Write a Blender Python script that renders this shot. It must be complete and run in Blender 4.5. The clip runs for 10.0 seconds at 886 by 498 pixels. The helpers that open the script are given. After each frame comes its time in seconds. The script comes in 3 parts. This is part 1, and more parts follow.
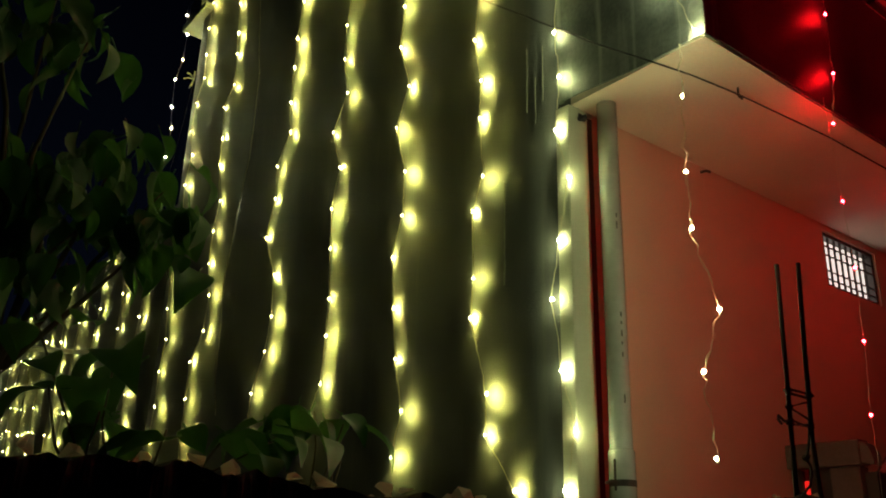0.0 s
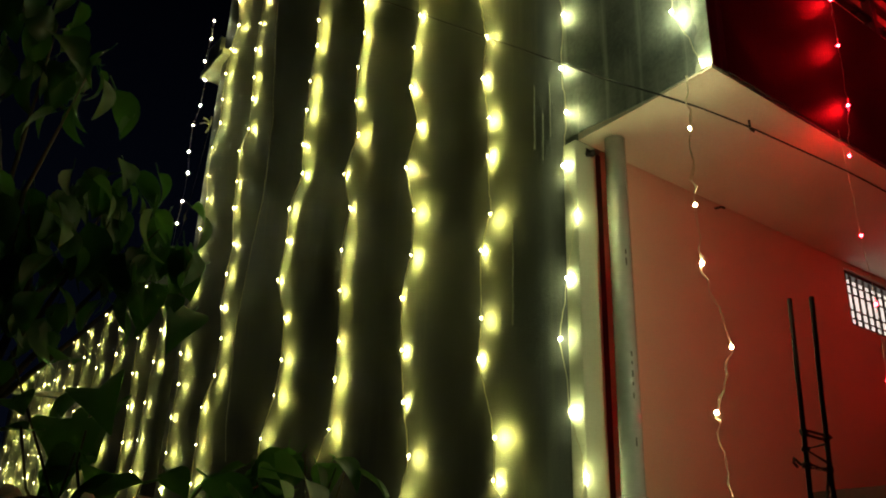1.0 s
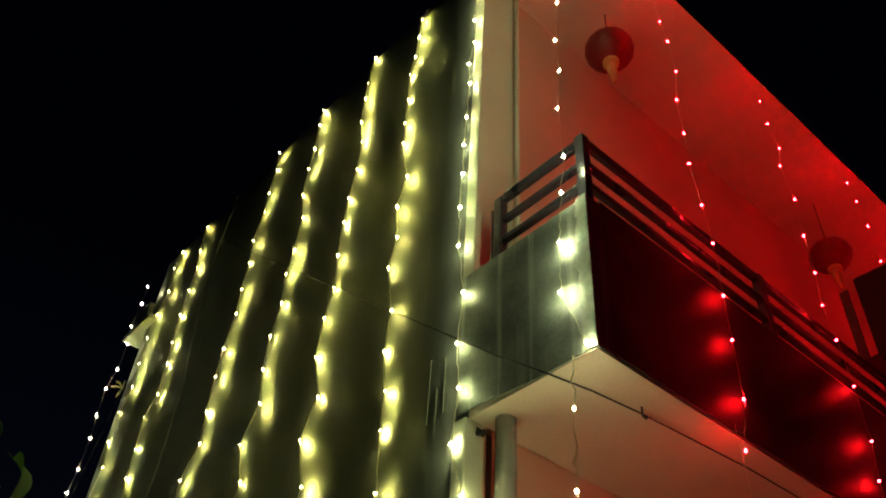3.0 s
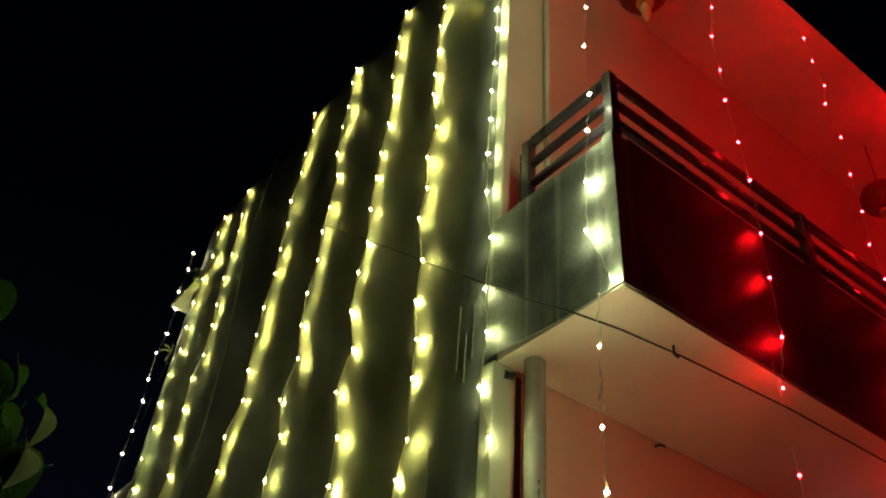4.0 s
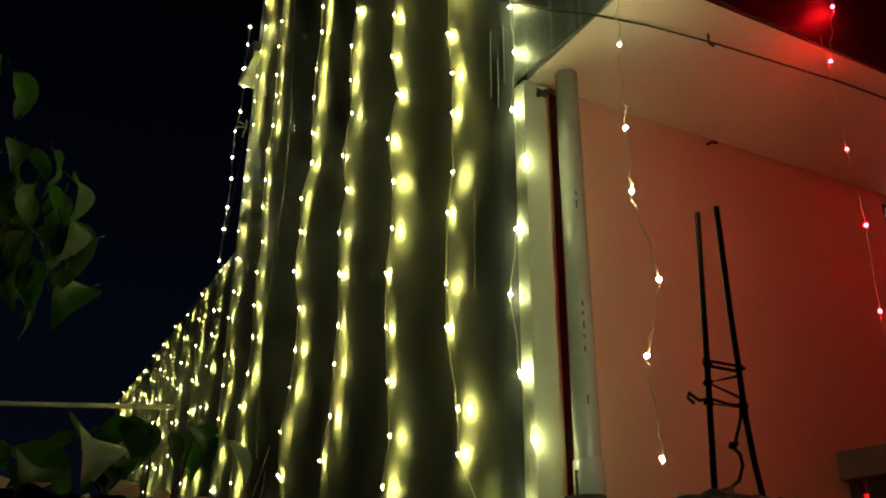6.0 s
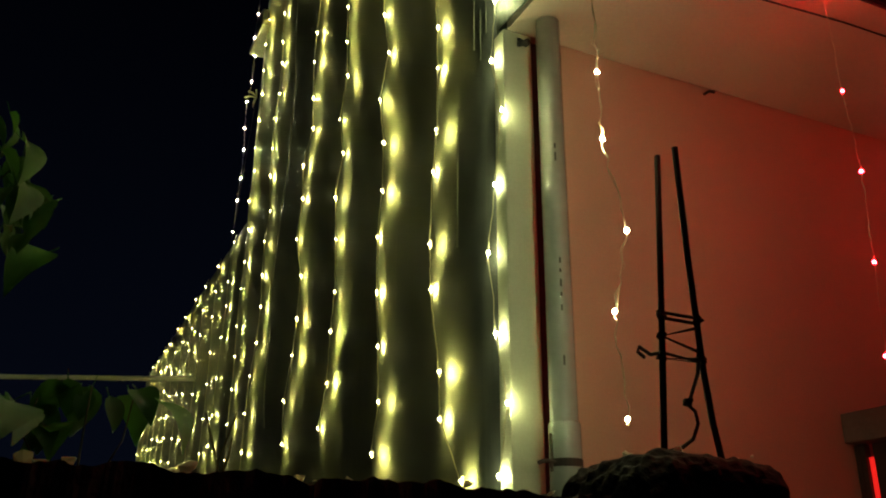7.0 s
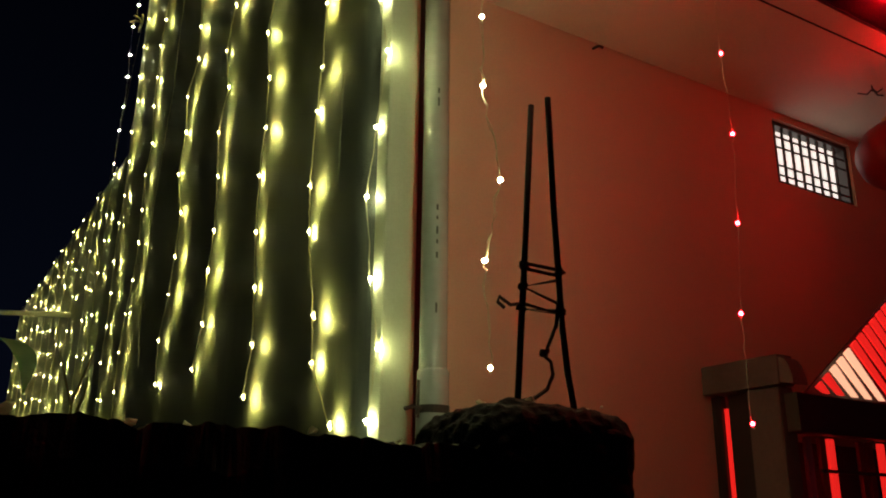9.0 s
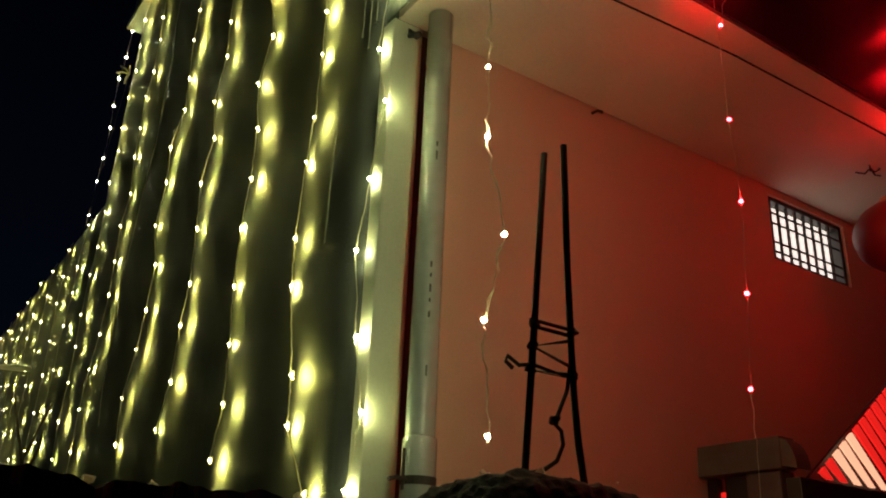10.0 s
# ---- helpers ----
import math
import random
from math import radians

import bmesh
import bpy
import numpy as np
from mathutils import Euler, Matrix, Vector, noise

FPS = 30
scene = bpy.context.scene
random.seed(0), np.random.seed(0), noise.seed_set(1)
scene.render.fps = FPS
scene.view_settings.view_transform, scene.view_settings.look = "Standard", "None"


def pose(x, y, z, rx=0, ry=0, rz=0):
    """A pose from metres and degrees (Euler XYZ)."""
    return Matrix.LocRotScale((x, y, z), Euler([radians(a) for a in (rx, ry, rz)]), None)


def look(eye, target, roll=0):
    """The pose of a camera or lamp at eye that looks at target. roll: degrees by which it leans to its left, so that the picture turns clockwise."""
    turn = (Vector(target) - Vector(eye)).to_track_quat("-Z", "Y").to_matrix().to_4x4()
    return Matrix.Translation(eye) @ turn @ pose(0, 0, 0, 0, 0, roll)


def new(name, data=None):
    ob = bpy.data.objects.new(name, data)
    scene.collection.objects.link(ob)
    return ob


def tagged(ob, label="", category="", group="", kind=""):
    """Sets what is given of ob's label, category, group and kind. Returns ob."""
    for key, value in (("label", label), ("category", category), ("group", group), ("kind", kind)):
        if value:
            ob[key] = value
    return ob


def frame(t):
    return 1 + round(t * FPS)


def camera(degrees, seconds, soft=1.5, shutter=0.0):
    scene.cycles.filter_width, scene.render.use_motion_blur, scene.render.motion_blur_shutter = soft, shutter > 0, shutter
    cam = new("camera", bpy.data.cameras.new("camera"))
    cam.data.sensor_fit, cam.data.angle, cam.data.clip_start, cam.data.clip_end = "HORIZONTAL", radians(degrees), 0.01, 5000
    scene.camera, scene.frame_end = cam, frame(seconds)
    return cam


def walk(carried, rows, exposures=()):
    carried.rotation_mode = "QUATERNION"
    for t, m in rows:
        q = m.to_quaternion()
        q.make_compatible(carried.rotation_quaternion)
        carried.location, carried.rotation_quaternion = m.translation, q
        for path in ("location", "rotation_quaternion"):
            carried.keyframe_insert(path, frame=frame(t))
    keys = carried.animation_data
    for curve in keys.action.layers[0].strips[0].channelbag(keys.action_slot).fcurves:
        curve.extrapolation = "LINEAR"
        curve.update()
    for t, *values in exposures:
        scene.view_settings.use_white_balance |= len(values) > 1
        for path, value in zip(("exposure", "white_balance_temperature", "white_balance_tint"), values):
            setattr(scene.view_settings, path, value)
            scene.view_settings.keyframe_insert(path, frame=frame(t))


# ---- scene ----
cam = camera(54.5, 10.0, soft=2.0)
PATH = [
    (0, (-3.053, -2.838, 1.544), (-1.901, -1.356, 2.233), 1.6),
    (0.5, (-2.961, -2.847, 1.552), (-1.877, -1.328, 2.271), 1.4),
    (1, (-2.908, -2.814, 1.549), (-1.827, -1.326, 2.335), 1.9),
    (1.5, (-2.788, -2.884, 1.56), (-1.778, -1.444, 2.513), 4.5),
    (2, (-2.65, -2.925, 1.567), (-1.683, -1.578, 2.685), 5.0),
    (2.5, (-2.565, -2.894, 1.576), (-1.613, -1.674, 2.844), 4.1),
    (2.7, (-2.547, -2.877, 1.579), (-1.608, -1.717, 2.91), 4.0),
    (3.8, (-2.381, -2.851, 1.555), (-1.518, -1.668, 2.918), 4.8),
    (4, (-2.323, -2.852, 1.531), (-1.464, -1.585, 2.818), 5.4),
    (4.5, (-2.223, -2.866, 1.484), (-1.34, -1.397, 2.513), 3.9),
    (5, (-2.145, -2.934, 1.469), (-1.273, -1.364, 2.349), 1.7),
    (5.5, (-2.096, -2.972, 1.484), (-1.229, -1.368, 2.307), 0.3),
    (7, (-1.67, -2.944, 1.486), (-0.894, -1.251, 2.215), 0.5),
    (7.5, (-1.561, -2.984, 1.479), (-0.783, -1.279, 2.177), -1.7),
    (8, (-1.556, -3.005, 1.5), (-0.678, -1.328, 2.146), -1.0),
    (8.5, (-1.56, -3.007, 1.503), (-0.63, -1.348, 2.122), -0.5),
    (9, (-1.565, -2.939, 1.501), (-0.562, -1.321, 2.114), 0.6),
    (9.5, (-1.569, -2.834, 1.515), (-0.554, -1.26, 2.216), 1.8),
    (10, (-1.523, -2.736, 1.511), (-0.505, -1.197, 2.283), 2.5),
]
walk(cam, [(t, look(eye, target, roll)) for t, eye, target, roll in PATH])


# ---- world and light ----
world = bpy.data.worlds.new("night_sky")
scene.world = world
world.use_nodes = True
wn, wl = world.node_tree.nodes, world.node_tree.links
w_co = wn.new("ShaderNodeTexCoord")
w_sep = wn.new("ShaderNodeSeparateXYZ")
w_ramp = wn.new("ShaderNodeValToRGB")      # town glow low down, black overhead
w_ramp.color_ramp.elements[0].position, w_ramp.color_ramp.elements[1].position = 0.1, 0.62
w_ramp.color_ramp.elements[0].color, w_ramp.color_ramp.elements[1].color = (0.13, 0.21, 0.5, 1), (0.025, 0.035, 0.09, 1)
wl.new(w_co.outputs["Generated"], w_sep.inputs[0])
wl.new(w_sep.outputs[2], w_ramp.inputs[0])
wl.new(w_ramp.outputs[0], wn["Background"].inputs[0])
wn["Background"].inputs[1].default_value = 0.0115


# ---- materials ----
def material(name, base, dark=None, rough=0.7, metal=0.0, grain=40.0, stain=1.6, bump=0.15, depth=0.004, streak=0.0,
             streak_base=(0.5, 0.5, 0.45), coat=0.0):
    """Paint, plaster, metal or stone: two colours mixed by broad stains and fine grain, with relief."""
    m = bpy.data.materials.new(name)
    m.use_nodes = True
    nt = m.node_tree
    n, l = nt.nodes, nt.links
    b = n["Principled BSDF"]
    dark = dark or tuple(c * 0.6 for c in base)
    tc = n.new("ShaderNodeTexCoord")
    big = n.new("ShaderNodeTexNoise")
    big.inputs["Scale"].default_value, big.inputs["Detail"].default_value = stain, 6
    fine = n.new("ShaderNodeTexNoise")
    fine.inputs["Scale"].default_value, fine.inputs["Detail"].default_value = grain, 4
    l.new(tc.outputs["Object"], big.inputs["Vector"])
    l.new(tc.outputs["Object"], fine.inputs["Vector"])
    ramp = n.new("ShaderNodeValToRGB")
    ramp.color_ramp.elements[0].position, ramp.color_ramp.elements[1].position = 0.3, 0.65
    ramp.color_ramp.elements[0].color, ramp.color_ramp.elements[1].color = (*dark, 1), (*base, 1)
    add = n.new("ShaderNodeMath")
    add.operation = "MULTIPLY_ADD"
    l.new(fine.outputs["Fac"], add.inputs[0])
    add.inputs[1].default_value = 0.35
    l.new(big.outputs["Fac"], add.inputs[2])
    sub = n.new("ShaderNodeMath")
    sub.operation = "SUBTRACT"
    l.new(add.outputs[0], sub.inputs[0])
    sub.inputs[1].default_value = 0.17
    l.new(sub.outputs[0], ramp.inputs[0])
    colour = ramp.outputs[0]
    if streak:
        # runs of lime and dirt that trickled down the face
        mp = n.new("ShaderNodeMapping")
        mp.inputs["Scale"].default_value = (9, 9, 0.35)
        l.new(tc.outputs["Object"], mp.inputs[0])
        s = n.new("ShaderNodeTexNoise")
        s.inputs["Scale"].default_value, s.inputs["Detail"].default_value = 1.6, 5
        l.new(mp.outputs[0], s.inputs["Vector"])
        sr = n.new("ShaderNodeValToRGB")
        sr.color_ramp.elements[0].position, sr.color_ramp.elements[1].position = 0.54, 0.72
        sr.color_ramp.elements[0].color, sr.color_ramp.elements[1].color = (0, 0, 0, 1), (streak,) * 3 + (1,)
        l.new(s.outputs["Fac"], sr.inputs[0])
        mix = n.new("ShaderNodeMix")
        mix.data_type = "RGBA"
        l.new(sr.outputs[0], mix.inputs[0])
        l.new(colour, mix.inputs[6])
        mix.inputs[7].default_value = (*streak_base, 1)
        colour = mix.outputs[2]
    l.new(colour, b.inputs["Base Color"])
    rr = n.new("ShaderNodeMapRange")
    rr.inputs[3].default_value, rr.inputs[4].default_value = max(0.05, rough - 0.12), min(1, rough + 0.12)
    l.new(big.outputs["Fac"], rr.inputs[0])
    l.new(rr.outputs[0], b.inputs["Roughness"])
    b.inputs["Metallic"].default_value = metal
    b.inputs["Coat Weight"].default_value = coat
    bp = n.new("ShaderNodeBump")
    bp.inputs["Strength"].default_value, bp.inputs["Distance"].default_value = bump, depth
    l.new(add.outputs[0], bp.inputs["Height"])
    l.new(bp.outputs[0], b.inputs["Normal"])
    return m


def glow(name, colour, strength):
    m = bpy.data.materials.new(name)
    m.use_nodes = True
    b = m.node_tree.nodes["Principled BSDF"]
    b.inputs["Base Color"].default_value = (*colour, 1)
    b.inputs["Roughness"].default_value = 0.3
    b.inputs["Emission Color"].default_value = (*colour, 1)
    b.inputs["Emission Strength"].default_value = strength
    return m


M_GREY = material("dark_grey_wall_paint", (0.112, 0.122, 0.118), (0.06, 0.068, 0.076), rough=0.52, grain=150, stain=0.9, bump=1.0,
                  depth=0.022, streak=0.25, streak_base=(0.2, 0.2, 0.16))
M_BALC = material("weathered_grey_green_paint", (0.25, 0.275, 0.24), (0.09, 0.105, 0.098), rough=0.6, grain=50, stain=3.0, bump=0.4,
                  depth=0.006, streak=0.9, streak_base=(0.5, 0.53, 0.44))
M_EDGE = material("pale_chipped_plaster", (0.5, 0.52, 0.44), (0.32, 0.34, 0.28), rough=0.8, grain=40, stain=7, bump=0.7, depth=0.01)
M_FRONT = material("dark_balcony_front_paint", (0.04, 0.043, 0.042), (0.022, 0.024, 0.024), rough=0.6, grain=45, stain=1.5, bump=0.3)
M_CREAM = material("cream_wall_paint", (0.64, 0.66, 0.51), (0.53, 0.54, 0.4), rough=0.55, grain=80, stain=1.4, bump=0.2)
M_SOFFIT = material("cream_soffit_plaster", (0.68, 0.59, 0.47), (0.56, 0.47, 0.36), rough=0.7, grain=60, stain=1.1, bump=0.25)
M_PINK = material("pale_pink_wall_paint", (0.66, 0.46, 0.34), (0.57, 0.385, 0.28), rough=0.6, grain=90, stain=0.8, bump=0.35)
# cream porch concrete, its colour darkened for the weak light there
M_CONC = material("dimmed_concrete", (0.15, 0.12, 0.1), (0.09, 0.07, 0.06), rough=0.8, grain=50, stain=3, bump=0.4)
M_MAROON = material("dark_maroon_stripe", (0.02, 0.014, 0.012), rough=0.6)
M_PVC = material("grey_pvc_pipe", (0.36, 0.38, 0.36), (0.29, 0.31, 0.29), rough=0.2, grain=25, stain=4, bump=0.05, coat=0.6)
M_INK = material("black_print", (0.09, 0.09, 0.08), rough=0.6)
M_RAIL = material("dark_enamel_railing", (0.07, 0.065, 0.085), (0.04, 0.038, 0.05), rough=0.3, metal=0.25, grain=30, stain=5, bump=0.1)
M_IRON = material("rusty_iron_rod", (0.05, 0.035, 0.028), (0.025, 0.02, 0.018), rough=0.8, grain=150, stain=15, bump=0.5)
M_RUBBLE = material("dark_mud_and_rubble", (0.05, 0.047, 0.043), (0.02, 0.019, 0.018), rough=0.95, grain=35, stain=6, bump=0.9, depth=0.02)
M_STONE = material("pale_quartz_stone", (0.66, 0.66, 0.6), (0.45, 0.44, 0.38), rough=0.4, grain=30, stain=9, bump=0.6, depth=0.01)
M_WIRE = material("clear_light_string_wire", (0.72, 0.68, 0.46), (0.55, 0.5, 0.32), rough=0.35, grain=60)
M_CABLE = material("black_cable", (0.015, 0.015, 0.015), rough=0.7)
M_BLACK = material("matt_black_cabinet", (0.008, 0.008, 0.008), rough=0.95)
M_SOCKET = material("clear_plastic_socket", (0.55, 0.52, 0.4), rough=0.3)
M_EARTH = material("bare_dark_soil", (0.07, 0.055, 0.04), (0.035, 0.03, 0.022), rough=0.95, grain=20, stain=0.7, bump=0.8, depth=0.03)
M_LANTERN = material("red_paper_lantern", (0.2, 0.005, 0.005), (0.13, 0.004, 0.004), rough=0.5, grain=30, stain=5)
M_TASSEL = material("gold_tassel_thread", (0.6, 0.4, 0.14), (0.4, 0.25, 0.08), rough=0.6, grain=120)
M_DARKDOOR = material("dark_stained_wood", (0.035, 0.025, 0.02), rough=0.5, grain=30)
M_CURTAIN = material("red_cloth", (0.55, 0.03, 0.025), (0.38, 0.015, 0.012), rough=0.8, grain=60)
M_WHITE = material("white_paint", (0.75, 0.73, 0.68), (0.6, 0.58, 0.52), rough=0.5)
M_STEM = material("green_brown_stem", (0.08, 0.07, 0.03), rough=0.8, grain=60)

G_WARM = glow("lit_yellow_led", (1.0, 0.96, 0.42), 32)
# for the discs added behind each bulb to light the wall
G_FACE = glow("yellow_wall_glow", (1.0, 0.92, 0.2), 5900)
G_FACE_DIM = glow("weak_yellow_wall_glow", (1.0, 0.92, 0.21), 3400)
G_PALE = glow("lit_warm_white_led", (0.92, 1.0, 0.53), 820)
G_PALE_LOW = glow("lit_soft_white_led", (0.95, 1.0, 0.5), 900)
G_CORNER = glow("lit_corner_led", (0.95, 1.0, 0.42), 560)
G_RED = glow("lit_red_led", (1.0, 0.004, 0.008), 1000)
G_RED_DIM = glow("lit_dim_red_led", (1.0, 0.004, 0.008), 640)
G_ROOM = glow("lit_frosted_pane", (1.0, 0.9, 0.8), 1.1)
# emission standing in for light falling on porch slats and cloth
G_STRIP = glow("porch_red_glow", (1.0, 0.02, 0.015), 0.75)
G_HOT = glow("pale_slat_glow", (1.0, 0.5, 0.3), 1.05)


def leaf_material(name, base, dark):
    m = material(name, base, dark, rough=0.42, grain=40, stain=12, bump=0.3)
    return let_light_through(m, (0.15, 0.42, 0.07), 0.24)


def let_light_through(m, colour, share):
    nt = m.node_tree
    thin = nt.nodes.new("ShaderNodeBsdfTranslucent")
    thin.inputs[0].default_value = (*colour, 1)
    mix = nt.nodes.new("ShaderNodeMixShader")
    mix.inputs[0].default_value = share
    nt.links.new(nt.nodes["Principled BSDF"].outputs[0], mix.inputs[1])
    nt.links.new(thin.outputs[0], mix.inputs[2])
    nt.links.new(mix.outputs[0], nt.nodes["Material Output"].inputs[0])
    return m


let_light_through(M_STONE, (0.85, 0.85, 0.7), 0.75)
M_LEAF = leaf_material("green_leaf", (0.055, 0.14, 0.035), (0.03, 0.08, 0.024))


# ---- mesh helpers ----
def finish(bm, name, mats, smooth=False):
    me = bpy.data.meshes.new(name)
    bm.normal_update()
    bm.to_mesh(me)
    bm.free()
    for m in (mats if isinstance(mats, (list, tuple)) else [mats]):
        me.materials.append(m)
    if smooth == "face":      # only the face towards the side is shaded smooth
        for p in me.polygons:
            p.use_smooth = p.normal.x < -0.9
    elif smooth:
        for p in me.polygons:
            p.use_smooth = True
    return me


def part(name, bm, mats, parent=None, label="", smooth=False):
    ob = new(name, finish(bm, name, mats, smooth))
    if parent:
        ob.parent = parent
    if label:
        ob["label"] = label
    return ob


def thing(name, at, label, category, group="", kind=""):
    ob = new(name)
    ob.location = at
    ob.empty_display_size = 0.1
    return tagged(ob, label, category, group, kind)


def box(bm, lo, hi, bevel=0.0):
    c = [(a + b) / 2 for a, b in zip(lo, hi)]
    s = [abs(b - a) for a, b in zip(lo, hi)]
    r = bmesh.ops.create_cube(bm, size=1, matrix=Matrix.Translation(c) @ Matrix.Diagonal((*s, 1)))
    if bevel:
        edges = list({e for v in r["verts"] for e in v.link_edges})
        bmesh.ops.bevel(bm, geom=edges, offset=bevel, segments=2, affect="EDGES", profile=0.6)
    return bm


def boxes(*spans, bevel=0.0):
    bm = bmesh.new()
    for lo, hi in spans:
        box(bm, lo, hi, bevel)
    return bm


def tube(bm, pts, radius, sides=6, cap=True):
    """A round bar or wire along pts; radius may be a list."""
    pts = [Vector(p) for p in pts]
    rings = []
    ref = None
    for i, p in enumerate(pts):
        d = (pts[min(i + 1, len(pts) - 1)] - pts[max(i - 1, 0)]).normalized()
        if ref is None:
            ref = d.orthogonal().normalized()
        ref = (ref - d * ref.dot(d)).normalized()
        side = d.cross(ref)
        r = radius[i] if isinstance(radius, (list, tuple)) else radius
        rings.append([bm.verts.new(p + (ref * math.cos(a) + side * math.sin(a)) * r)
                      for a in (2 * math.pi * k / sides for k in range(sides))])
    for a, b in zip(rings, rings[1:]):
        for k in range(sides):
            bm.faces.new((a[k], a[(k + 1) % sides], b[(k + 1) % sides], b[k]))
    if cap:
        bm.faces.new(list(reversed(rings[0])))
        bm.faces.new(rings[-1])
    return bm


def lump(rng, size, rough=0.25, sub=2):
    """A broken stone."""
    bm = bmesh.new()
    bmesh.ops.create_icosphere(bm, subdivisions=sub, radius=1)
    off = Vector((rng.uniform(-50, 50), rng.uniform(-50, 50), rng.uniform(-50, 50)))
    for v in bm.verts:
        n = noise.noise(v.co * 1.3 + off) + 0.5 * noise.noise(v.co * 3.1 + off)
        v.co *= 1 + rough * n * 1.6
        v.co = Vector((v.co.x * size[0], v.co.y * size[1], v.co.z * size[2]))
    return bm


# ---- ground ----
bm = bmesh.new()
bmesh.ops.create_grid(bm, x_segments=60, y_segments=60, size=150)
for v in bm.verts:
    v.co.z = 0.03 * noise.noise(v.co * 0.3)
tagged(part("ground", bm, M_EARTH), "bare dark earth round the house at night", "ground", kind="structure")

# ---- the house's shell ----
TOP, SLAB, DEPTH = 8.63, 3.9, 0.88
BACK = 5.86
LOWTOP, LOWBACK = 5.2, 14.6


def relief(lo, hi, axis, step, amount, seed):
    """A wall's box whose outer face, at lo of the given axis, is plastered slightly unevenly."""
    bm = boxes((lo, hi))
    others = [a for a in range(3) if a != axis]
    for a in others:
        k = 1
        while lo[a] + k * step < hi[a] - 0.01:
            co, no = [0, 0, 0], [0, 0, 0]
            co[a], no[a] = lo[a] + k * step, 1
            bmesh.ops.bisect_plane(bm, geom=bm.verts[:] + bm.edges[:] + bm.faces[:], plane_co=co, plane_no=no)
            k += 1
    for v in bm.verts:
        inner = all(lo[a] + 0.01 < v.co[a] < hi[a] - 0.01 for a in others)
        if abs(v.co[axis] - lo[axis]) < 1e-4 and inner:
            v.co[axis] += amount * noise.noise(v.co * 1.1 + Vector((seed, 0, 0)))
    return bm


side = part("wall_side", relief((0, 0.085, 0), (0.22, BACK, TOP), 0, 0.28, 0.006, 3), M_GREY, smooth="face")
tagged(side, "tall dark grey painted side wall hung with light strings", "wall", kind="structure")
low = part("wall_rear", relief((0.004, BACK, 0), (0.22, LOWBACK, LOWTOP), 0, 0.5, 0.006, 9), M_GREY, smooth="face")
tagged(low, "lower dark grey rear wall hung with light strings", "wall", kind="structure")
tagged(part("wall_back", boxes(((0.22, LOWBACK - 0.2, 0), (9.0, LOWBACK, LOWTOP)), ((0.22, BACK - 0.2, LOWTOP), (9.0, BACK, TOP)),
                               ((8.8, 0.2, 0), (9.0, LOWBACK - 0.2, LOWTOP))), M_GREY),
       "plain grey wall closing the house behind", "wall", kind="structure")
tagged(part("roof", boxes(((0.22, 0.2, 8.2), (9.0, BACK - 0.2, 8.34)), ((0.22, BACK, 4.9), (8.8, LOWBACK - 0.2, 5.05))), M_SOFFIT),
       "flat concrete roof slabs of the house", "roof", kind="structure")

# front wall with its small high window and the door opening
WX0, WX1, WZ0, WZ1 = 2.59, 3.33, 3.445, 3.86
EX0, EX1, EZ1 = 2.57, 4.6, 2.2
front = part("wall_front", boxes(
    ((0.165, 0.0, 0), (EX0, 0.2, SLAB)),
    ((EX0, 0.0, EZ1), (EX1, 0.2, WZ0)), ((EX1, 0.0, 0), (9.0, 0.2, SLAB)), ((EX0, 0.12, 0), (EX1, 0.2, EZ1)),
    ((WX1, 0.0, WZ0), (EX1, 0.2, SLAB)), ((EX0, 0.0, WZ1), (WX1, 0.2, SLAB)),
    ((0.165, 0.0, SLAB), (9.0, 0.2, 8.34))), M_PINK)
tagged(front, "pale pink front wall washed in red light", "wall", kind="structure")

# thin runs of lime that have set on the wall, and one down the balcony's end
M_LIME = material("set_lime", (0.24, 0.25, 0.2), (0.14, 0.15, 0.12), rough=0.8, grain=90, stain=20)
rng = random.Random(17)
for y, z1, long in ((0.33, 4.42, 0.42), (0.2, 4.38, 0.36), (0.26, 4.2, 0.3), (0.52, 3.62, 0.62)):
    run = [(-0.007 + 0.001 * rng.random(), y + 0.006 * noise.noise(Vector((y, 2, k * 0.4))), z1 - long * k / 12) for k in range(13)]
    part("lime_run", tube(bmesh.new(), run, [0.003 + 0.0015 * rng.random() for k in range(12)] + [0.005], 5), M_LIME, side, "thin pale run of lime")

# corner pilaster: cream band on the side face and front
pil = part("corner_trim", boxes(((-0.028, -0.012, 0), (0.12, 0.083, SLAB)), ((-0.012, -0.012, SLAB + 0.984), (0.31, 0.083, 8.2)), bevel=0.006), M_CREAM)
tagged(pil, "cream painted corner pilaster of the house", "trim", kind="structure")
tagged(part("stripe", boxes(((0.122, -0.006, 0), (0.163, 0.05, SLAB - 0.03))), M_MAROON), "thin dark maroon stripe beside the pilaster", "trim",
       kind="structure")

# upper roof overhang above the balcony
over = part("roof_overhang", boxes(((-0.012, -0.95, 8.2), (9.0, 0.0, 8.36)), ((-0.004, 0.0, 8.36), (0.2, 0.085, TOP))), M_SOFFIT)
tagged(over, "cream underside of the projecting roof slab", "roof", kind="structure")

# ---- balcony ----
balcony = thing("balcony", (0, 0, SLAB), "weathered grey-green balcony with a low wall and dark rails", "balcony", kind="structure")


def local(bm, at):
    bmesh.ops.translate(bm, vec=-Vector(at), verts=bm.verts)
    return bm


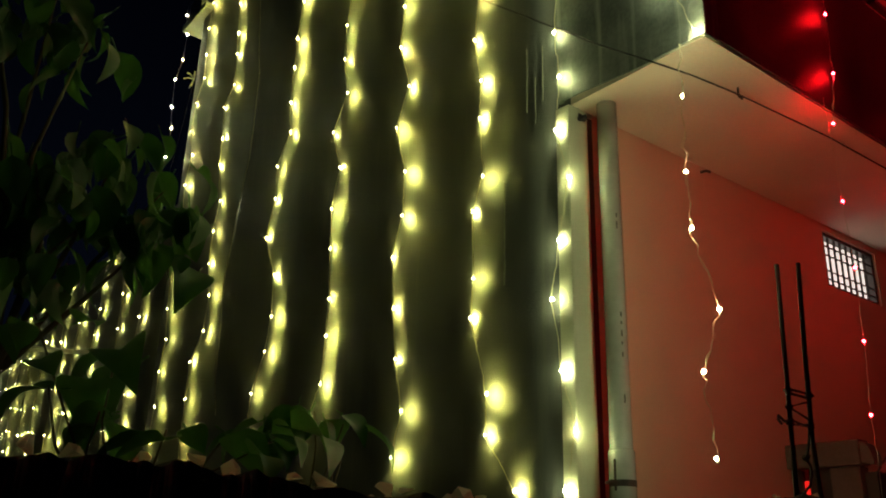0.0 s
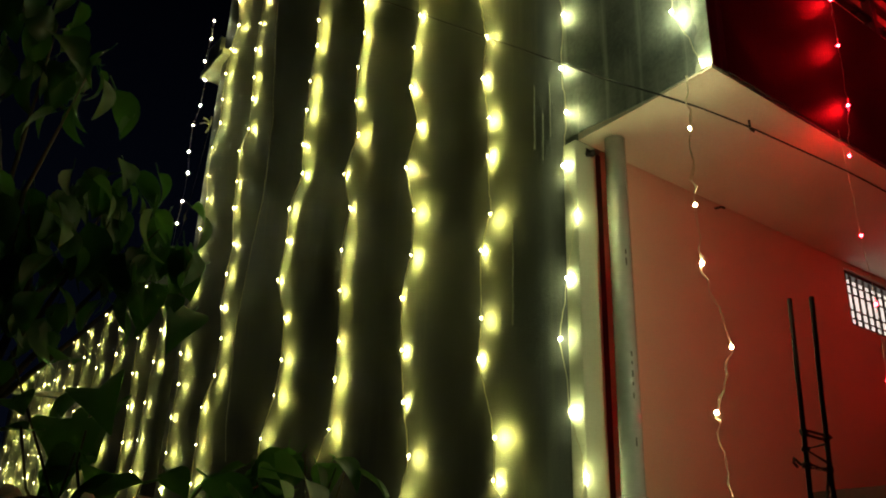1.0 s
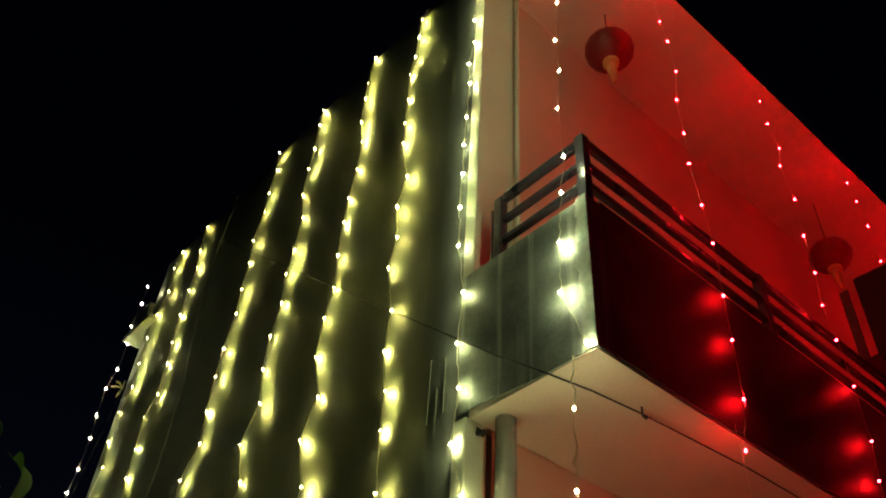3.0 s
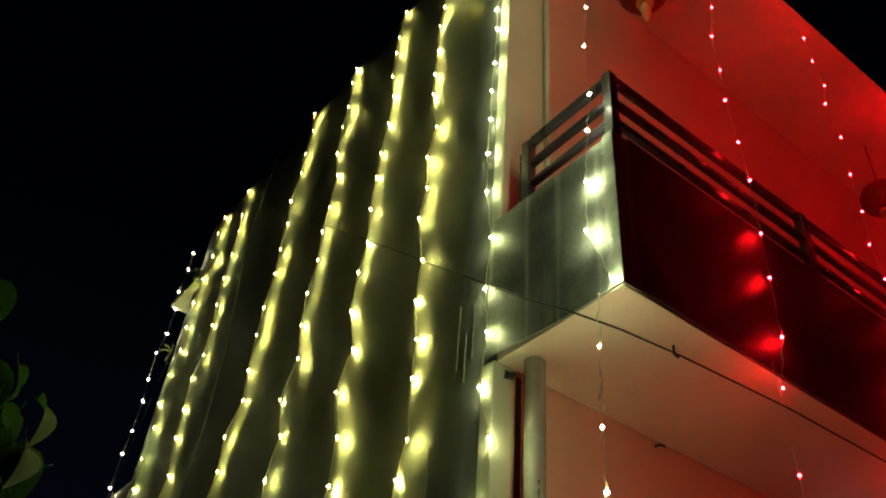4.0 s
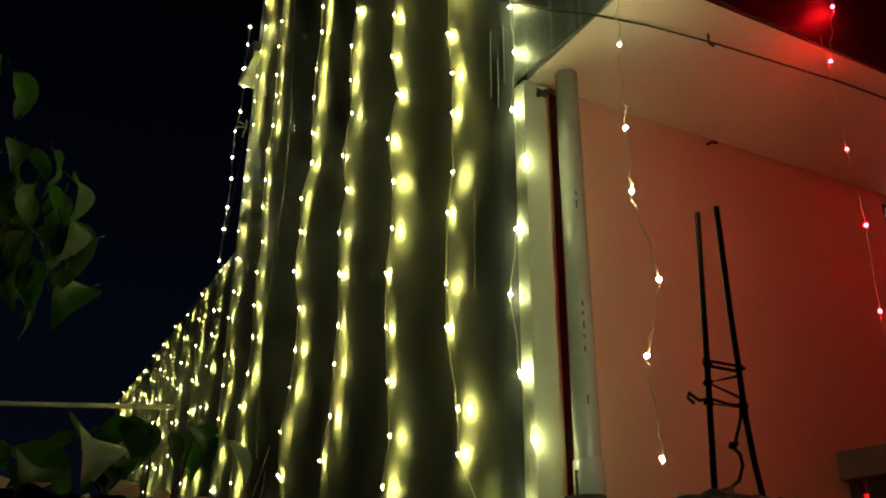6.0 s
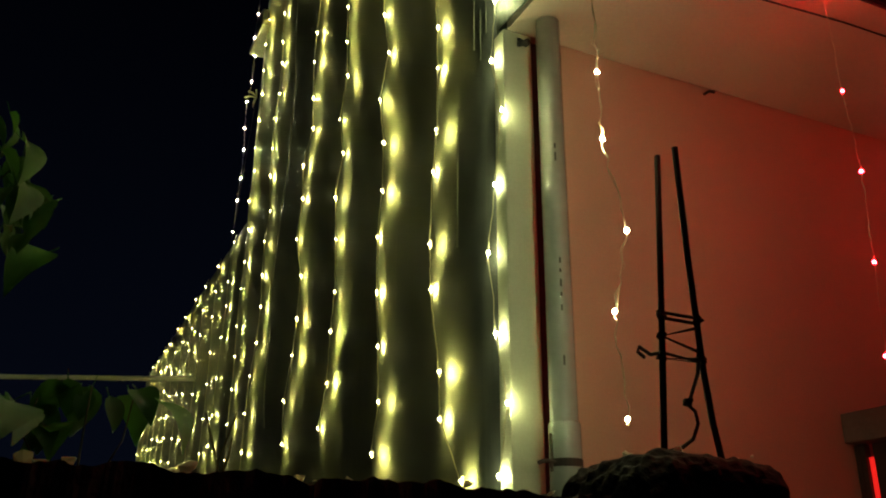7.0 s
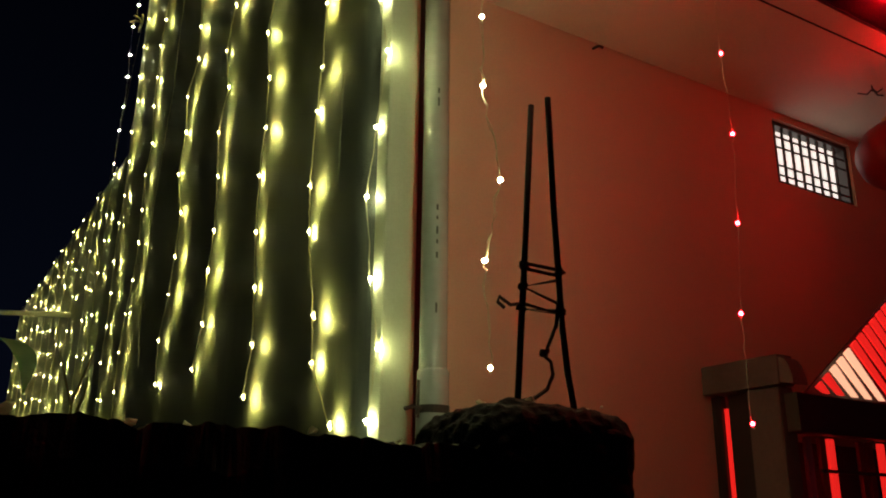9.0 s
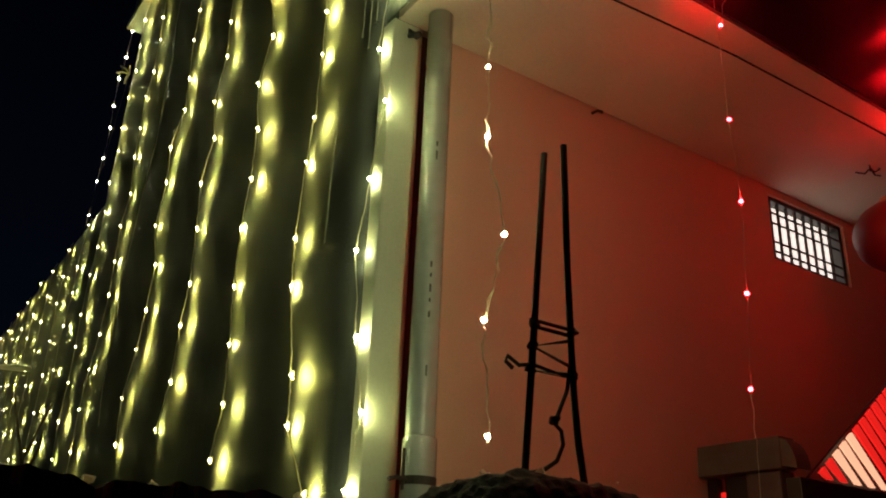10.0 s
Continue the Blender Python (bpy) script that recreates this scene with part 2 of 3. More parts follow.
O = (0, 0, SLAB)
part("slab", local(boxes(((-0.006, -DEPTH + 0.012, SLAB), (9.0, -0.012, SLAB + 0.1))), O), M_SOFFIT, balcony, "cream plastered underside")
bm = relief((-0.012, -DEPTH, SLAB + 0.012), (0.1, 0.083, SLAB + 0.982), 0, 0.1, 0.012, 5)
for v in bm.verts:      # the lower lip is ragged, highest beside the pilaster
    if v.co.z < SLAB + 0.02:
        k = max(0.0, 1 - abs(v.co.y + 0.02) / 0.42)
        v.co.z += 0.035 * k + 0.006 * noise.noise(v.co * 9)
part("side_wall", local(bm, O), M_BALC, balcony, "lime-streaked grey-green end wall", smooth=False)
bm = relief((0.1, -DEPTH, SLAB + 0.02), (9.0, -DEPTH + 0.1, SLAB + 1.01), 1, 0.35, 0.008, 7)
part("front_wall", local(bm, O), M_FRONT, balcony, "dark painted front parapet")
bm = bmesh.new()       # pale strip of bare plaster with a ragged inner border
rows = []
for k in range(36):
    z = SLAB + 0.006 + 0.99 * k / 35
    w = 0.085 + 0.04 * noise.noise(Vector((3, 0, z * 3))) + 0.025 * noise.noise(Vector((9, 0, z * 17)))
    o = 0.006 * noise.noise(Vector((1, 5, z * 14)))
    rows.append([bm.verts.new(p) for p in ((0.1, -DEPTH + 0.002, z), (-0.018 + o, -DEPTH + 0.002 + o, z), (-0.02 + o, -DEPTH + w * 0.6, z), (-0.0155, -DEPTH + w, z), (-0.011, -DEPTH + w + 0.003, z))])
for a, d in zip(rows, rows[1:]):
    for k in range(4):
        bm.faces.new((a[k], a[k + 1], d[k + 1], d[k]))
bm.faces.new(rows[-1])
part("edge", local(bm, O), M_EDGE, balcony, "chipped pale corner edge")

railing = thing("railing", (0.05, -DEPTH + 0.05, SLAB + 0.95), "dark enamelled box-section railing along the balcony", "railing")
RO = (0.05, -DEPTH + 0.05, SLAB + 0.95)
for i, (x, y, z0, z1) in enumerate([(0.045, -0.835, 4.86, 5.43), (0.045, -0.175, 4.88, 5.4), (1.78, -0.835, 4.9, 5.43), (3.5, -0.835, 4.9, 5.43),
                                    (5.2, -0.835, 4.9, 5.43), (6.9, -0.835, 4.9, 5.43)]):
    part("post", local(boxes(((x - 0.03, y - 0.03, z0), (x + 0.03, y + 0.03, z1)), bevel=0.005), RO), M_RAIL, railing)
for z, h in ((5.40, 0.03), (5.215, 0.02), (5.05, 0.02)):
    part("rail", local(boxes(((0.077, -0.855, z - h), (8.9, -0.815, z + h)), bevel=0.005), RO), M_RAIL, railing)
    part("rail", local(boxes(((0.025, -0.803, z - h - 0.01), (0.065, -0.207, z + h - 0.01)), bevel=0.005), RO), M_RAIL, railing)
part("end_plate", local(boxes(((0.02, -0.128, 4.86), (0.07, -0.118, 5.33))), RO), M_RAIL, railing)

# ---- dark box on the rail, kind unknown; its front plate and bracket are made up ----
dark_box = thing("loudspeaker", (3.2, -1.65, 5.432), "dark box of unknown kind standing on the balcony rail", "loudspeaker")
part("cabinet", boxes(((0, 0, 0), (0.62, 0.72, 0.78)), bevel=0.02), M_BLACK, dark_box)
part("grille", boxes(((0.05, -0.012, 0.05), (0.57, -0.002, 0.73)), bevel=0.004), M_IRON, dark_box, "dark metal front plate")
part("bracket", boxes(((-0.06, 0.76, -0.0), (-0.045, 0.83, 0.66)), ((-0.045, 0.7, 0.0), (0.3, 0.83, 0.02))), M_IRON, dark_box, "flat steel bracket over the rail")

# ---- downpipe ----
pipe = thing("downpipe", (0.13, -0.142, 0), "grey plastic downpipe strapped beside the corner pilaster", "pipe")
bm = bmesh.new()
tube(bm, [(0, 0, 0.0), (0, 0, SLAB - 0.005)], 0.055, 24)
part("pipe", bm, M_PVC, pipe, smooth=True)
bm = bmesh.new()
tube(bm, [(0, 0, 1.75), (0, 0, 1.76), (0, 0, 2.06), (0, 0, 2.07)], [0.057, 0.063, 0.063, 0.057], 24)
part("coupling", bm, M_PVC, pipe, "wider push-fit collar", smooth=True)
bm = bmesh.new()
for k in range(24):
    a0, a1 = 2 * math.pi * k / 24, 2 * math.pi * (k + 1) / 24
    vs = [bm.verts.new((math.cos(a) * 0.065, math.sin(a) * 0.065, z)) for a, z in ((a0, 1.9), (a1, 1.9), (a1, 1.93), (a0, 1.93))]
    bm.faces.new(vs)
tube(bm, [(-0.06, -0.02, 1.915), (-0.1, -0.02, 1.92), (-0.13, -0.015, 1.91)], 0.008, 6)
tube(bm, [(-0.075, -0.02, 1.88), (-0.075, -0.02, 2.02)], 0.006, 6)
part("strap", bm, M_IRON, pipe, "rusty pipe clamp")
for z, h in ((2.5, 0.03), (2.56, 0.02), (2.6, 0.04), (2.66, 0.02), (2.7, 0.03), (2.28, 0.05), (3.16, 0.05), (3.22, 0.03)):
    a = radians(248)
    c, s = math.cos(a), math.sin(a)
    bm = bmesh.new()
    p = [(c * 0.0562 + s * e, s * 0.0562 - c * e, zz) for e, zz in ((-0.004, z), (0.004, z), (0.004, z + h * 0.8), (-0.004, z + h * 0.8))]
    bm.faces.new([bm.verts.new(v) for v in p])
    part("print_mark", bm, M_INK, pipe)
tagged(part("upper_pipe", tube(bmesh.new(), [(0.335, -0.03, SLAB + 0.1), (0.335, -0.03, 8.19)], 0.022, 12), M_CREAM, smooth=True),
       "thin cream conduit pipe on the upper wall", "pipe")

# ---- small high window ----
win = thing("window_1", (WX0, 0, WZ0), "small barred ventilator window lit from inside", "window", kind="structure")
WO = (WX0, 0, WZ0)
for lo, hi in (((WX0, 0.02, WZ0), (WX0 + 0.03, 0.08, WZ1)), ((WX1 - 0.03, 0.02, WZ0), (WX1, 0.08, WZ1)),
               ((WX0 + 0.03, 0.02, WZ0), (WX1 - 0.03, 0.08, WZ0 + 0.025)), ((WX0 + 0.03, 0.02, WZ1 - 0.025), (WX1 - 0.03, 0.08, WZ1))):
    part("window_frame", local(boxes((lo, hi)), WO), M_DARKDOOR, win)
for k in range(1, 8):
    x = WX0 + 0.03 + (WX1 - WX0 - 0.06) * k / 8
    part("bar", local(boxes(((x - 0.006, 0.03, WZ0 + 0.025), (x + 0.006, 0.045, WZ1 - 0.025))), WO), M_IRON, win)
for f in (0.16, 0.31, 0.6, 0.76):
    z = WZ0 + (WZ1 - WZ0) * f
    part("bar", local(boxes(((WX0 + 0.03, 0.024, z - 0.006), (WX1 - 0.03, 0.03, z + 0.006))), WO), M_IRON, win)
part("pane", local(boxes(((WX0 + 0.03, 0.088, WZ0), (WX1 - 0.03, 0.094, WZ1))), WO), G_ROOM, win, "frosted pane lit from the room behind")

# ---- porch at the front: beam, column, dark panel in the opening and glowing canopy ----
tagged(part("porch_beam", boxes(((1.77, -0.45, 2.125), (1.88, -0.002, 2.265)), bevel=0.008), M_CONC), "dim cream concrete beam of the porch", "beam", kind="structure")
bm = bmesh.new()
curve = [(-0.45 - 0.07 * math.sin(a), 2.25 - 0.13 * (1 - math.cos(a))) for a in (math.pi / 2 * k / 6 for k in range(7))] + [(-0.45, 2.135)]
ends = [[bm.verts.new((x, y, z)) for y, z in curve] for x in (1.775, 1.875)]
bm.faces.new(ends[0])
bm.faces.new(list(reversed(ends[1])))
for k in range(len(curve)):
    q = (k + 1) % len(curve)
    bm.faces.new((ends[0][k], ends[1][k], ends[1][q], ends[0][q]))
bmesh.ops.recalc_face_normals(bm, faces=bm.faces[:])
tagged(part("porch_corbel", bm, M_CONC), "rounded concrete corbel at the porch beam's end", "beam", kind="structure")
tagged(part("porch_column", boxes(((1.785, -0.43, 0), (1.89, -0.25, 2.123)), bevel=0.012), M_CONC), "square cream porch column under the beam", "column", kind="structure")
# dark panel added in place of the shade inside the opening
door = thing("door_1", (1.83, -0.245, 0), "dark panel put in the shaded opening beside the porch column", "door", kind="structure")
part("door_frame", boxes(((0, 0, 0), (0.04, 0.03, 2.12)), ((0, 0.215, 0), (0.04, 0.243, 2.12))), M_DARKDOOR, door)
part("shade_panel", boxes(((0.01, 0.03, 0), (0.035, 0.15, 2.12))), M_DARKDOOR, door)
part("gap_light", boxes(((0.02, 0.15, 0), (0.03, 0.185, 2.06))), G_STRIP, door, "red glow through the gap")
part("door_edge", boxes(((0.0, 0.185, 0), (0.035, 0.213, 2.12))), M_DARKDOOR, door)

porch = thing("porch_canopy", (1.95, -0.5, 2.1), "canopy of slanting red slats over the entrance porch, made to glow", "canopy")
# slats are no lamps: their lit look is emission, paler on three
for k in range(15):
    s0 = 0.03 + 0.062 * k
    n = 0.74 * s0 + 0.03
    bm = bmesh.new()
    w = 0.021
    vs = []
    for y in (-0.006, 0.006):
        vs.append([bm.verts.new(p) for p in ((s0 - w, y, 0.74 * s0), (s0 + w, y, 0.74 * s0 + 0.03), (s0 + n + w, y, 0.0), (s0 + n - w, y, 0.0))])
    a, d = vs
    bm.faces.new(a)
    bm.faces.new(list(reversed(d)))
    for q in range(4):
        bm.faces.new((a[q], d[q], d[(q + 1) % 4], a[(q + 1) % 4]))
    part("glowing_slat", bm, G_HOT if k in (2, 3, 4) else G_STRIP, porch, "slat given a pale glow" if k in (2, 3, 4) else "slat given a red glow")
bm = bmesh.new()
vs = [[bm.verts.new(p) for p in ((-0.04, y, -0.01), (2.2, y, -0.01), (2.2, y, 1.1), (1.4, y, 1.02))] for y in (0.03, 0.045)]
bm.faces.new(vs[0])
bm.faces.new(list(reversed(vs[1])))
for q in range(4):
    bm.faces.new((vs[0][q], vs[1][q], vs[1][(q + 1) % 4], vs[0][(q + 1) % 4]))
part("backing", bm, M_DARKDOOR, porch, "dark backing board")
part("beam", boxes(((-0.16, -0.02, -0.19), (2.2, 0.05, -0.015)), bevel=0.005), M_DARKDOOR, porch, "dark wooden beam")
part("inner_panel", boxes(((-0.03, 0.3, -2.1), (2.2, 0.32, -0.19))), M_DARKDOOR, porch)
# two of the cloth strips emit red, in place of lamplight on them
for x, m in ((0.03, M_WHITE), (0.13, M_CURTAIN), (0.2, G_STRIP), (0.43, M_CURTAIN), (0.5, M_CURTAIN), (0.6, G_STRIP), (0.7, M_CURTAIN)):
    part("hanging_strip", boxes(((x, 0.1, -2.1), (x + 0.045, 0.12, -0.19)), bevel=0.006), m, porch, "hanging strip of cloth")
part("rail", boxes(((-0.05, -0.03, -0.36), (2.2, -0.015, -0.345))), M_IRON, porch)

# ---- boundary wall and its unfinished pillar ----
rng = random.Random(4)
boundary = thing("boundary_wall", (-6, -1.2, 0), "rough dark rubble boundary wall with loose stones on top", "wall", kind="structure")
bm = bmesh.new()
NX, prof = 900, [(-0.16, 0.0), (-0.17, 0.8), (-0.165, 1.3), (-0.16, 1.5), (-0.16, 1.6), (-0.155, 1.668), (0.04, 1.668), (0.12, 1.6), (0.16, 1.4), (0.17, 0.0)]
grid = []
for i in range(NX + 1):
    x = -9.0 + 8.58 * i / NX
    rise = 0.022 * min(1, max(0, (-1.4 - x) / 1.2))
    row = []
    for y, z in prof:
        p = Vector((x, y, z))
        d = 0.012 * noise.noise(p * 2.3) + 0.022 * noise.noise(p * 8) + 0.016 * noise.noise(p * 21) + 0.009 * noise.noise(p * 55)
        row.append(bm.verts.new((x + 6, y + (d if abs(y) > 0.1 else 0), z + (rise + d if z > 1.3 else 0))))
    grid.append(row)
for a, b in zip(grid, grid[1:]):
    for k in range(len(prof) - 1):
        bm.faces.new((a[k], b[k], b[k + 1], a[k + 1]))
part("core", bm, M_RUBBLE, boundary)
for k in range(140):
    x = rng.uniform(-4.2, -0.6)
    r = rng.uniform(0.007, 0.024)
    ob = part("rubble_stone", lump(rng, (r * 1.4, r, r * 0.7), 0.3), M_RUBBLE, boundary)
    ob.location = (x + 6, rng.uniform(-0.12, 0.1), 1.65 + 0.022 * min(1, max(0, (-1.4 - x) / 1.2)))
    ob.rotation_euler = (rng.uniform(-0.4, 0.4), rng.uniform(-0.4, 0.4), rng.uniform(0, 6))

bm = bmesh.new()
bmesh.ops.create_cube(bm, size=2)
bmesh.ops.subdivide_edges(bm, edges=bm.edges[:], cuts=46, use_grid_fill=True)
for v in bm.verts:
    c = v.co.copy()
    n6 = (abs(c.x) ** 7 + abs(c.y) ** 7 + abs(c.z) ** 7) ** (1 / 7)
    q = c / n6
    p = Vector((q.x * 0.22, q.y * 0.2, q.z * 0.3))
    d = 0.014 * noise.noise(p * 6) + 0.012 * noise.noise(p * 17) + 0.009 * noise.noise(p * 42)
    v.co = p + p.normalized() * d
box(bm, (-0.205, -0.18, -1.475), (0.205, 0.18, -0.25))
pillar = part("wall_pillar", bm, M_RUBBLE)
pillar.location = (-0.262, -1.21, 1.475)
tagged(pillar, "rough unfinished pillar end of the boundary wall", "pillar", kind="structure")

# rods standing out of the pillar, tied with wire
rods = thing("reinforcing_rods", (-0.19, -1.24, 1.7), "two rusty reinforcing rods tied with wire above the pillar", "rebar")
RB = (-0.19, -1.24, 1.7)


def rel(pts, at):
    return [tuple(Vector(p) - Vector(at)) for p in pts]


part("rod", tube(bmesh.new(), rel([(-0.295, -1.242, 1.68), (-0.292, -1.24, 1.8), (-0.25, -1.227, 2.2), (-0.209, -1.214, 2.63)], RB), 0.0085, 8), M_IRON, rods, smooth=True)
part("rod", tube(bmesh.new(), rel([(-0.06, -1.20, 1.72), (-0.093, -1.216, 1.79), (-0.118, -1.225, 1.88), (-0.14, -1.235, 2.0), (-0.185, -1.27, 2.3), (-0.224, -1.306, 2.61)], RB), 0.0085, 8), M_IRON, rods, smooth=True)


def on_a(z):
    k = (z - 1.8) / 0.83
    return Vector((-0.292 + 0.083 * k, -1.24 + 0.026 * k, z))


def on_b(z):
    k = (z - 2.0) / 0.61
    return Vector((-0.14 - 0.084 * k, -1.235 - 0.071 * k, z))


for pts in ([on_a(2.14), on_b(2.13), on_b(2.145), on_a(2.155), on_a(2.13)], [on_b(2.12), on_a(2.09), on_b(2.055)],
            [on_b(2.04), on_a(2.03), on_b(2.03), on_a(2.045), on_a(2.03) + Vector((-0.035, 0, 0.005)), on_a(2.03) + Vector((-0.07, 0, 0.022)), on_a(2.03) + Vector((-0.075, 0, 0.008)), on_a(2.03) + Vector((-0.055, 0, -0.005))],
            [on_b(2.1), on_b(2.0) + Vector((-0.02, 0, 0)), (-0.2, -1.24, 1.925), (-0.215, -1.24, 1.92), (-0.185, -1.24, 1.9), (-0.18, -1.24, 1.87), (-0.2, -1.24, 1.83), (-0.24, -1.24, 1.805), (-0.3, -1.24, 1.79)]):
    part("tie_wire", tube(bmesh.new(), rel(pts, RB), 0.005, 5), M_IRON, rods)
for p in (on_a(2.148), on_b(2.138), on_a(2.036), on_b(2.035), on_a(2.09), Vector((-0.205, -1.24, 1.922))):
    knot = part("wire_knot", lump(random.Random(int(p.z * 1000)), (0.014, 0.014, 0.012), 0.5), M_IRON, rods)
    knot.location = p - Vector(RB)

# ---- light strings ----
def bulb_mesh(name, lit, r, wall_disc=None):
    """A small lamp: clear stub below, rounded lit cap."""
    bm = bmesh.new()
    bmesh.ops.create_icosphere(bm, subdivisions=1, radius=r)
    for f in bm.faces:
        f.material_index = 1
    tube(bm, [(0, 0, -r * 2.4), (0, 0, -r * 0.7)], r * 0.32, 5)
    mats = [M_SOCKET, lit]
    if wall_disc:     # two glowing discs added to throw halos up and down the wall
        for tilt in (radians(22), radians(-22)):
            n = Vector((math.cos(tilt), 0, math.sin(tilt)))
            u, w = Vector((0, 1, 0)), Vector((-math.sin(tilt), 0, math.cos(tilt)))
            rim = [u * math.cos(a) + w * math.sin(a) for a in (2 * math.pi * k / 8 for k in range(8))]
            f = bm.faces.new([bm.verts.new(n * r * 1.03 + q * r * 0.7) for q in rim])
            f.material_index = 2
            bm.faces.new([bm.verts.new(n * r * 0.96 + q * r * 0.85) for q in rim])
        for s in (-1, 1):      # added baffles either side of the discs, to narrow the halo sideways
            box(bm, (r * 0.5, s * r * 0.95 - 0.0005, -0.02), (r * 0.9 + 0.0044, s * r * 0.95 + 0.0005, 0.02))
        mats.append(wall_disc)
    return finish(bm, name, mats)


BULB_WARM = bulb_mesh("bulb_warm", G_WARM, 0.008, G_FACE)
BULB_WEAK = bulb_mesh("bulb_weak", G_WARM, 0.008, G_FACE_DIM)
BULB_PALE = bulb_mesh("bulb_pale", G_PALE, 0.008)
BULB_LOW = bulb_mesh("bulb_low", G_PALE_LOW, 0.008)
BULB_CORNER = bulb_mesh("bulb_corner", G_CORNER, 0.008)
BULB_RED_DIM = bulb_mesh("bulb_red_dim", G_RED_DIM, 0.008)
BULB_RED = bulb_mesh("bulb_red", G_RED, 0.008)
BULB_OFF = bulb_mesh("bulb_off", M_SOCKET, 0.006)


def string(base, top, bulbs, mesh, label, group, off=(0, 0), wander=0.008, seed=1, wire=0.0026, toward=(-1, 0), axis=1, twin=False):
    """A hanging string of small lamps. bulbs: (place along the wall, height) pairs, in order downwards."""
    rng = random.Random(seed)
    th = thing("light_string", (base[0], base[1], top), label, "string lights", group)
    pts = [Vector((base[0], base[1], top))]
    spots = []
    for u, z in bulbs:
        out = rng.uniform(*off)
        p = Vector((base[0], base[1], z))
        p[axis] = u
        p += Vector((toward[0] * out, toward[1] * out, 0))
        if axis == 1 and off[1] > 0.04:      # the farther a lamp stands off, the nearer and lower it hangs
            p += Vector((0, -(u + 2.95) / 2.1, -(z - 1.5) / 2.1)) * (out - 0.02)
        spots.append(p)
    prev = pts[0]
    for p in spots:
        for k in range(1, 9):
            q = prev.lerp(p, k / 9)
            q += Vector((rng.uniform(-wander, wander) * (0.3 if axis == 1 else 1), rng.uniform(-wander, wander) * (0.3 if axis == 0 else 1), 0))
            pts.append(q)
        side_step = Vector((0, 0, 0))
        side_step[axis] = rng.choice((-1, 1)) * 0.006
        pts.append(p + side_step + Vector((0, 0, -0.018)))
        prev = p
    part("wire", tube(bmesh.new(), rel(pts, th.location), wire, 4), M_WIRE, th, "thin clear wire")
    if twin:      # a second strand, loosely twisted round the first
        loose = [p + Vector((rng.uniform(-0.009, 0.009), rng.uniform(-0.009, 0.009), 0)) for p in pts]
        part("wire", tube(bmesh.new(), rel(loose, th.location), wire * 0.8, 4), M_WIRE, th, "thin clear wire")
    for p in spots:
        b = new("bulb", BULB_WEAK if mesh is BULB_WARM and rng.random() < 0.3 else mesh)
        b.parent = th
        b.location = p - th.location
        b.rotation_euler = (rng.uniform(-0.3, 0.3), rng.uniform(-0.14, 0.14), rng.uniform(-0.07, 0.07))
    return th


def spaced(y, heights, seed, spread=0.05):
    r = random.Random(seed)
    return [(y + r.uniform(-spread, spread), z) for z in heights]


WALL = "yellow light strings down the side wall"
YEL = "string of small yellow lamps hanging down the grey wall"
string((-0.026, 0.05), 8.18, list(zip([0.03, 0.05, 0.03, 0.09, 0.07, 0.08, 0.10, 0.09, 0.10, 0.09, 0.03, 0.06, 0.03, 0.06, -0.03, 0.06, 0.11, 0.05, -0.03, 0.05],
                                      [7.9, 7.55, 7.22, 7.0, 6.74, 6.36, 6.08, 5.78, 5.47, 5.13, 4.73, 4.38, 4.08, 3.76, 3.45, 3.125, 2.82, 2.447, 2.148, 1.88])),
       BULB_CORNER, "string of small yellow lamps along the cream corner", WALL, (0.02, 0.03), seed=11)
string((-0.0, 0.8), TOP, list(zip([0.84, 0.86, 0.88, 0.91, 0.89, 0.90, 0.89, 0.79, 0.87, 0.82, 0.88, 0.78, 0.80, 0.74, 0.74, 0.73, 0.79, 0.80, 0.80, 0.67, 0.67, 0.44],
                                  [8.5, 8.25, 7.96, 7.71, 7.35, 7.05, 6.79, 6.33, 6.06, 5.72, 5.47, 5.04, 4.72, 4.40, 4.13, 3.74, 3.52, 3.11, 2.87, 2.42, 2.2, 1.90])),
       BULB_WARM, YEL, WALL, (0.026, 0.075), seed=12)
string((-0.0, 1.58), TOP + 0.06, list(zip([1.57, 1.63, 1.63, 1.63, 1.54, 1.54, 1.59, 1.60, 1.61, 1.56, 1.63, 1.64, 1.52, 1.65, 1.54, 1.54, 1.61, 1.58, 1.53, 1.47, 1.55],
                                          [8.66, 8.31, 8.07, 7.72, 7.36, 7.0, 6.68, 6.41, 6.06, 5.69, 5.44, 5.09, 4.71, 4.43, 4.06, 3.73, 3.45, 3.09, 2.75, 2.42, 2.15])),
       BULB_WARM, YEL, WALL, (0.026, 0.075), seed=13)
string((-0.0, 2.45), TOP + 0.03, list(zip([2.44, 2.47, 2.45, 2.49, 2.47, 2.36, 2.39, 2.44, 2.39, 2.47, 2.45, 2.38, 2.53, 2.39, 2.5, 2.45, 2.41, 2.44, 2.46, 2.62],
                                          [8.62, 8.42, 8.03, 7.76, 7.38, 7.0, 6.63, 6.37, 6.02, 5.72, 5.38, 5.04, 4.74, 4.39, 4.08, 3.74, 3.34, 3.07, 2.72, 2.45])),
       BULB_WARM, YEL, WALL, (0.026, 0.075), seed=14)
